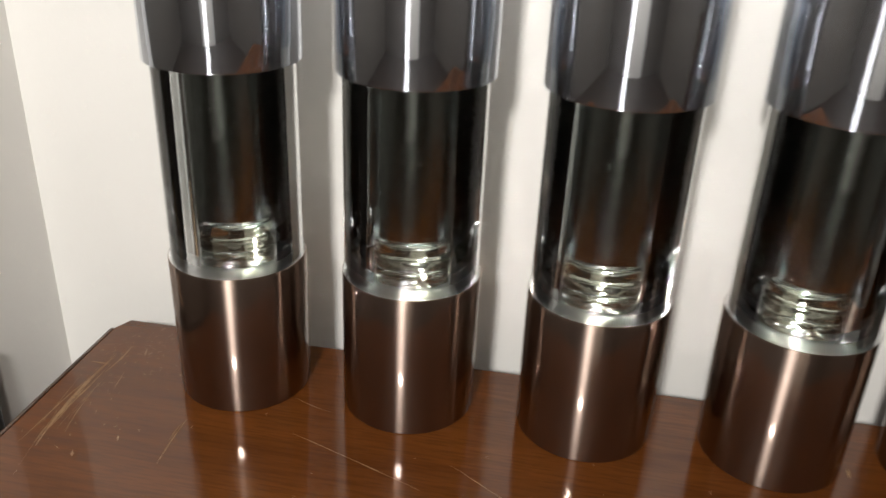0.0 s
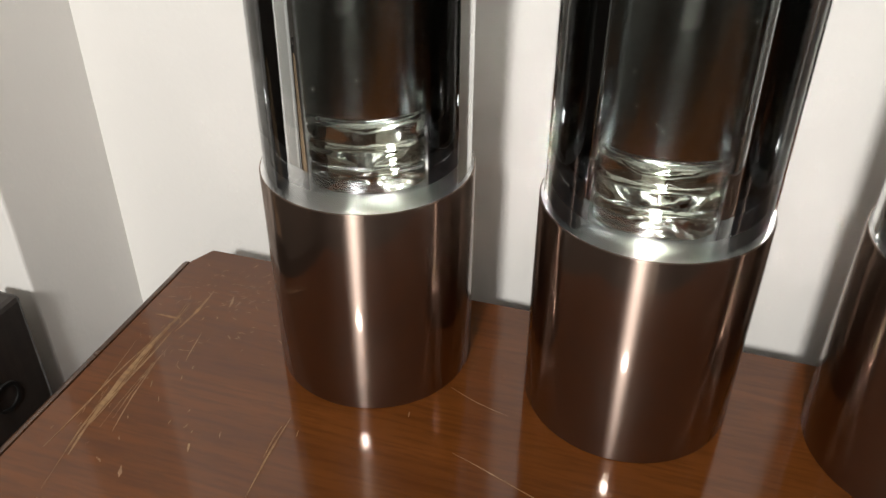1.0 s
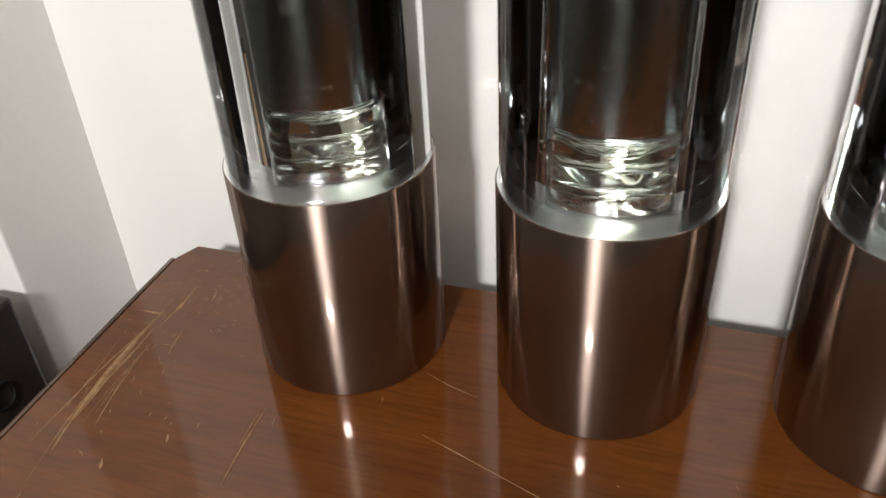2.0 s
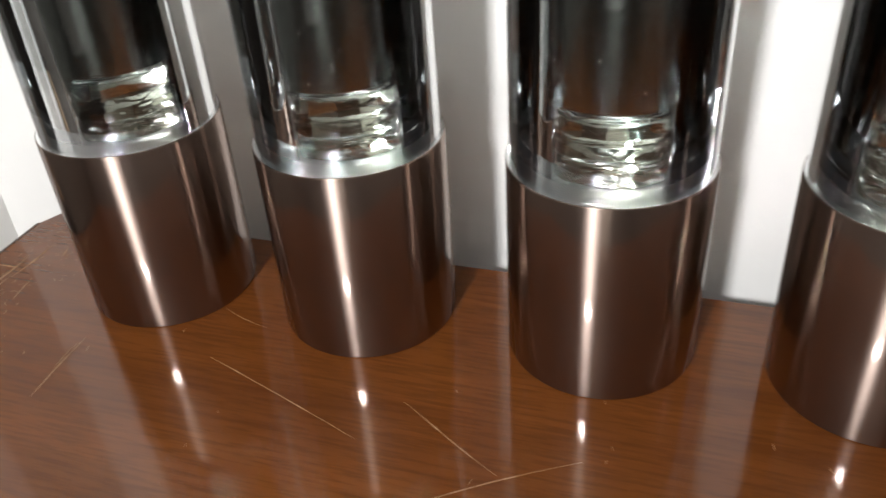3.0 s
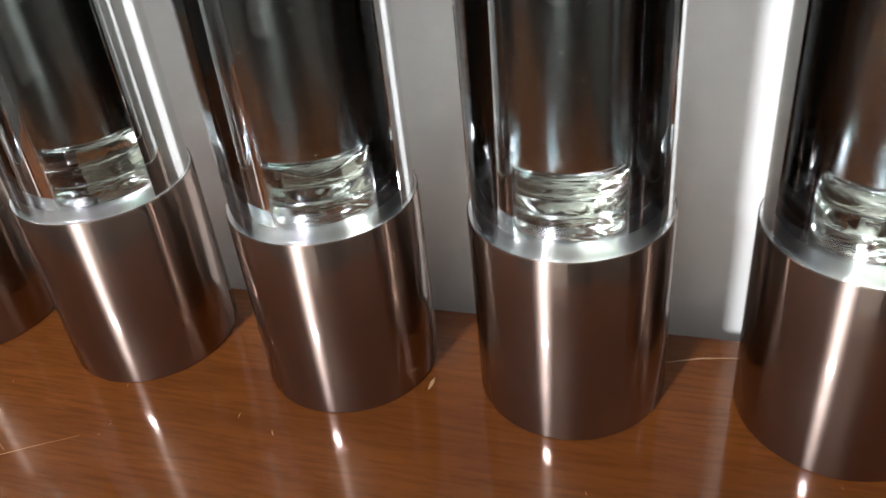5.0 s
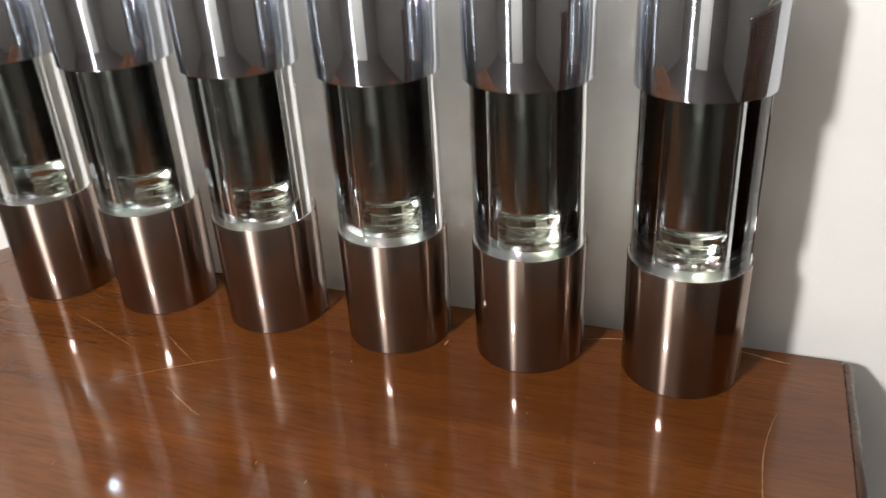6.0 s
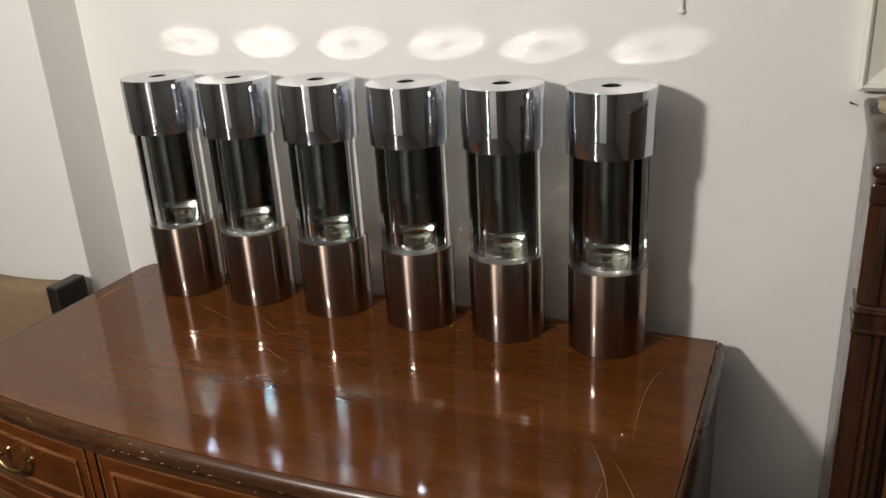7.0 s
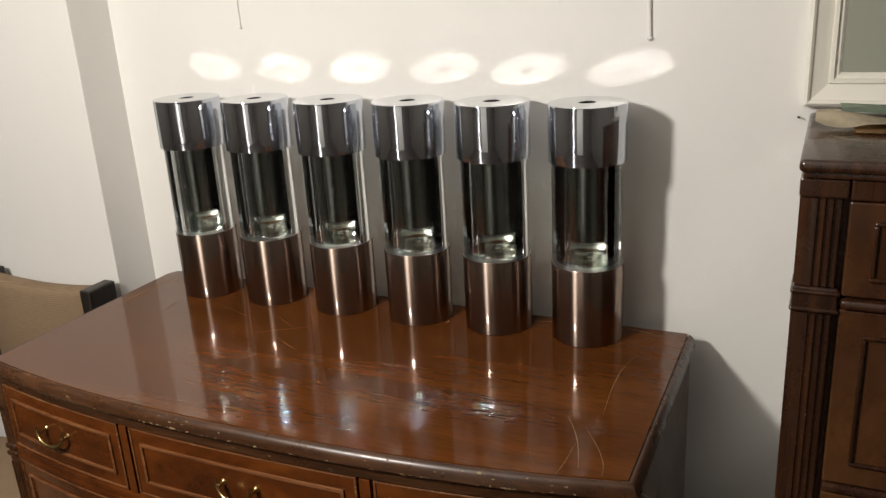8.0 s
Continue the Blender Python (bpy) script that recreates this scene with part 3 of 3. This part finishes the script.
part("seat_frame", box(CX0 + 0.006, CX1 - 0.004, -0.59, -0.171, TOP - 0.52, TOP - 0.463, 0.004), BLACKWOOD, chair)
part("cross_rail", box(CX0 + 0.031, CX1 - 0.031, -0.150, -0.115, TOP - 0.345, TOP - 0.305, 0.004), BLACKWOOD, chair)
for x in (CX0 + 0.008, CX1 - 0.044):
    part("front_leg", box(x, x + 0.036, -0.585, -0.549, 0.0, TOP - 0.522, 0.004), BLACKWOOD, chair)


# ---- the tall chest in the corner ----
chest = thing("chest", (0, 0, 0), "tall dark wooden chest with fluted corner posts", "chest")
KX0, KX1, KF, KT = 0.714, 1.30, -0.268, TOP + 0.366
part("body", box(KX0 + 0.006, KX1 - 0.006, KF + 0.018, WY - 0.003, 0.06, KT - 0.022, 0.002), CHESTWOOD, chest)
smooth(part("cornice", merge(box(KX0 - 0.002, KX1 + 0.002, KF - 0.014, WY - 0.002, KT - 0.016, KT, 0.006, 3), box(KX0 + 0.003, KX1 - 0.003, KF - 0.004, WY - 0.003, KT - 0.024, KT - 0.014, 0.002)), CHESTWOOD, chest, "dark moulded top with a worn corner"), 50)
for x in (KX0 + 0.001, KX1 - 0.053):
    for za, zb in ((KT - 0.161, KT - 0.050), (0.10, KT - 0.197)):
        front = [(x + 0.020 * k / 10, KF + 0.012 - 0.007 * math.sin(math.pi / 2 * k / 10) ** 0.6) for k in range(10)]
        front += [(x + 0.020 + 0.026 * k / 36, KF + 0.005 + 0.0028 * (abs(math.sin(math.pi * 3 * k / 36)) ** 0.7)) for k in range(37)]
        front += [(x + 0.047, KF + 0.012)]
        smooth(part("fluted_post", prism(front + [(x + 0.052, KF + 0.012), (x + 0.052, KF + 0.060), (x, KF + 0.060)], za, zb), CHESTWOOD, chest), 40)
    part("post_block", box(x - 0.001, x + 0.053, KF + 0.002, KF + 0.060, KT - 0.049, KT - 0.025, 0.003), CHESTWOOD, chest)
    part("post_band", merge(box(x - 0.0005, x + 0.0525, KF + 0.002, KF + 0.060, KT - 0.196, KT - 0.162, 0.004, 3), box(x - 0.0022, x + 0.0542, KF - 0.001, KF + 0.060, KT - 0.194, KT - 0.188, 0.0025), box(x - 0.0022, x + 0.0542, KF - 0.001, KF + 0.060, KT - 0.171, KT - 0.165, 0.0025)), CHESTWOOD, chest)


def chest_front(za, zb, name, drop):
    x0, x1 = KX0 + 0.056, KX1 - 0.056
    face = part(name, box(x0, x1, KF + 0.004, KF + 0.024, za, zb, 0.002), CHESTFRONT, chest, "brown panelled front")
    bx0, bx1, bz0, bz1 = x0 + 0.028, x1 - 0.028, za + drop, zb - drop
    w = 0.005
    part("bead", merge(box(bx0, bx1, KF - 0.001, KF + 0.006, bz1 - w, bz1, 0.0018), box(bx0, bx1, KF - 0.001, KF + 0.006, bz0, bz0 + w, 0.0018),
                       box(bx0, bx0 + w, KF - 0.001, KF + 0.006, bz0 + w, bz1 - w, 0.0018), box(bx1 - w, bx1, KF - 0.001, KF + 0.006, bz0 + w, bz1 - w, 0.0018)), CHESTWOOD, face)


chest_front(KT - 0.170, KT - 0.052, "drawer", 0.022)
part("frieze", box(KX0 + 0.056, KX1 - 0.056, KF + 0.003, KF + 0.020, KT - 0.050, KT - 0.025, 0.002), CHESTWOOD, chest)
smooth(part("rail", box(KX0 + 0.056, KX1 - 0.056, KF - 0.004, KF + 0.020, KT - 0.185, KT - 0.173, 0.004, 3), CHESTWOOD, chest), 40)
chest_front(KT - 0.430, KT - 0.188, "drawer", 0.030)
part("rail", box(KX0 + 0.056, KX1 - 0.056, KF + 0.000, KF + 0.020, KT - 0.445, KT - 0.432, 0.004), CHESTWOOD, chest)
chest_front(KT - 0.690, KT - 0.447, "drawer", 0.022)
chest_front(0.12, KT - 0.694, "drawer", 0.022)
part("plinth", box(KX0 - 0.001, KX1 + 0.001, KF + 0.006, WY - 0.015, 0.0, 0.10, 0.004), CHESTWOOD, chest)


def sheet(name, corners, z, material, label, curl, seed):
    """A crumpled sheet of paper with some thickness."""
    rng = random.Random(seed)
    (x0, y0), (x1, y1) = corners
    n = 14
    bm = bmesh.new()
    grid = []
    for i in range(n + 1):
        row = []
        for j in range(n + 1):
            u, v = i / n, j / n
            h = curl * (0.5 + noise.noise(Vector((u * 3.1 + seed, v * 2.7, seed)))) * (0.3 + 0.7 * abs(2 * u - 1))
            e = 0.008 * noise.noise(Vector((u * 5, v * 5, seed + 9)))
            row.append(bm.verts.new((x0 + (x1 - x0) * u + e, y0 + (y1 - y0) * v + e, z + max(0.0003, h))))
        grid.append(row)
    for i in range(n):
        for j in range(n):
            bm.faces.new((grid[i][j], grid[i + 1][j], grid[i + 1][j + 1], grid[i][j + 1]))
    bmesh.ops.solidify(bm, geom=bm.faces[:], thickness=0.0006)
    ob = smooth(part(name, bm, material), 60)
    return tagged(ob, label, "paper")


sheet("card", ((0.770, -0.125), (1.02, -0.035)), KT + 0.001, BUFFPAPER, "buff card lying on the dark chest", 0.004, 3)
sheet("paper", ((0.722, -0.110), (0.92, -0.025)), KT + 0.006, OLDPAPER, "crumpled cream paper on top of the chest", 0.017, 5)
sheet("green_sheet", ((0.752, -0.070), (1.05, -0.010)), KT + 0.017, GREENPAPER, "pale green sheet lying over cream paper", 0.008, 8)


# ---- the framed picture over the chest ----
FX0, FX1, FZ0, FZ1 = 0.702, 1.22, TOP + 0.377, TOP + 1.05
picture = thing("picture_frame", (0, 0, 0), "cream painted picture frame with a grey-green panel", "picture")


def frame_side(a, b, inner_a, inner_b):
    """One mitred side, from the outer corners to the inner ones; the profile steps down to the glass."""
    bm = bmesh.new()
    levels = ((0.0, -0.001), (0.0, -0.020), (0.10, -0.024), (0.16, -0.022), (0.20, -0.018), (0.66, -0.010), (0.70, -0.014), (0.80, -0.014), (0.84, -0.009), (0.92, -0.009), (1.0, -0.005), (1.0, -0.001))
    rows = []
    for o, i in ((a, inner_a), (b, inner_b)):
        rows.append([bm.verts.new((o[0] + (i[0] - o[0]) * f, WY + d, o[1] + (i[1] - o[1]) * f)) for f, d in levels])
    n = len(levels)
    for k in range(n):
        bm.faces.new((rows[0][k], rows[0][(k + 1) % n], rows[1][(k + 1) % n], rows[1][k]))
    bm.faces.new(rows[0])
    bm.faces.new(rows[1])
    return bm


FW = 0.047
outer = ((FX0, FZ0), (FX1, FZ0), (FX1, FZ1), (FX0, FZ1))
inner = ((FX0 + FW, FZ0 + FW), (FX1 - FW, FZ0 + FW), (FX1 - FW, FZ1 - FW), (FX0 + FW, FZ1 - FW))
for k in range(4):
    part("frame_side", frame_side(outer[k], outer[(k + 1) % 4], inner[k], inner[(k + 1) % 4]), FRAMEPAINT, picture)
part("panel", box(FX0 + FW - 0.004, FX1 - FW + 0.004, WY - 0.0045, WY - 0.002, FZ0 + FW - 0.004, FZ1 - FW + 0.004), MOUNT, picture, "plain grey-green panel")


# ---- painted-over wires on the wall ----
def wall_wire(x, low, radius, lean):
    ob = thing("wall_wire", (x, WY, TOP + low), "painted-over wire end fixed to the wall", "wire")
    pts = [(lean * k / 8, -radius * 0.8, 0.9 * k / 8) for k in range(9)]
    smooth(part("wire", tube(pts, radius, 10), WALL, ob), 60)
    bm = bmesh.new()
    bmesh.ops.create_uvsphere(bm, u_segments=14, v_segments=10, radius=radius * 1.9)
    for v in bm.verts:
        v.co = (v.co.x * 0.85, v.co.y * 0.75 - radius * 0.5, v.co.z * 0.62 - 0.0005)
    smooth(part("knob", bm, WALL, ob), 80)


wall_wire(-0.313, 0.510, 0.0021, -0.01)
wall_wire(0.473, 0.477, 0.0031, -0.03)


# ---- a bent nail left in the wall beside the frame ----
nail = thing("nail", (0.696, WY, TOP + 0.3575), "small dark bent nail in the wall", "nail")
smooth(part("shank", tube([(0, 0.004, 0), (0, -0.006, 0.0005), (0.001, -0.010, 0.001), (0.003, -0.011, 0.0008)], 0.0012, 8), HOLE, nail), 60)
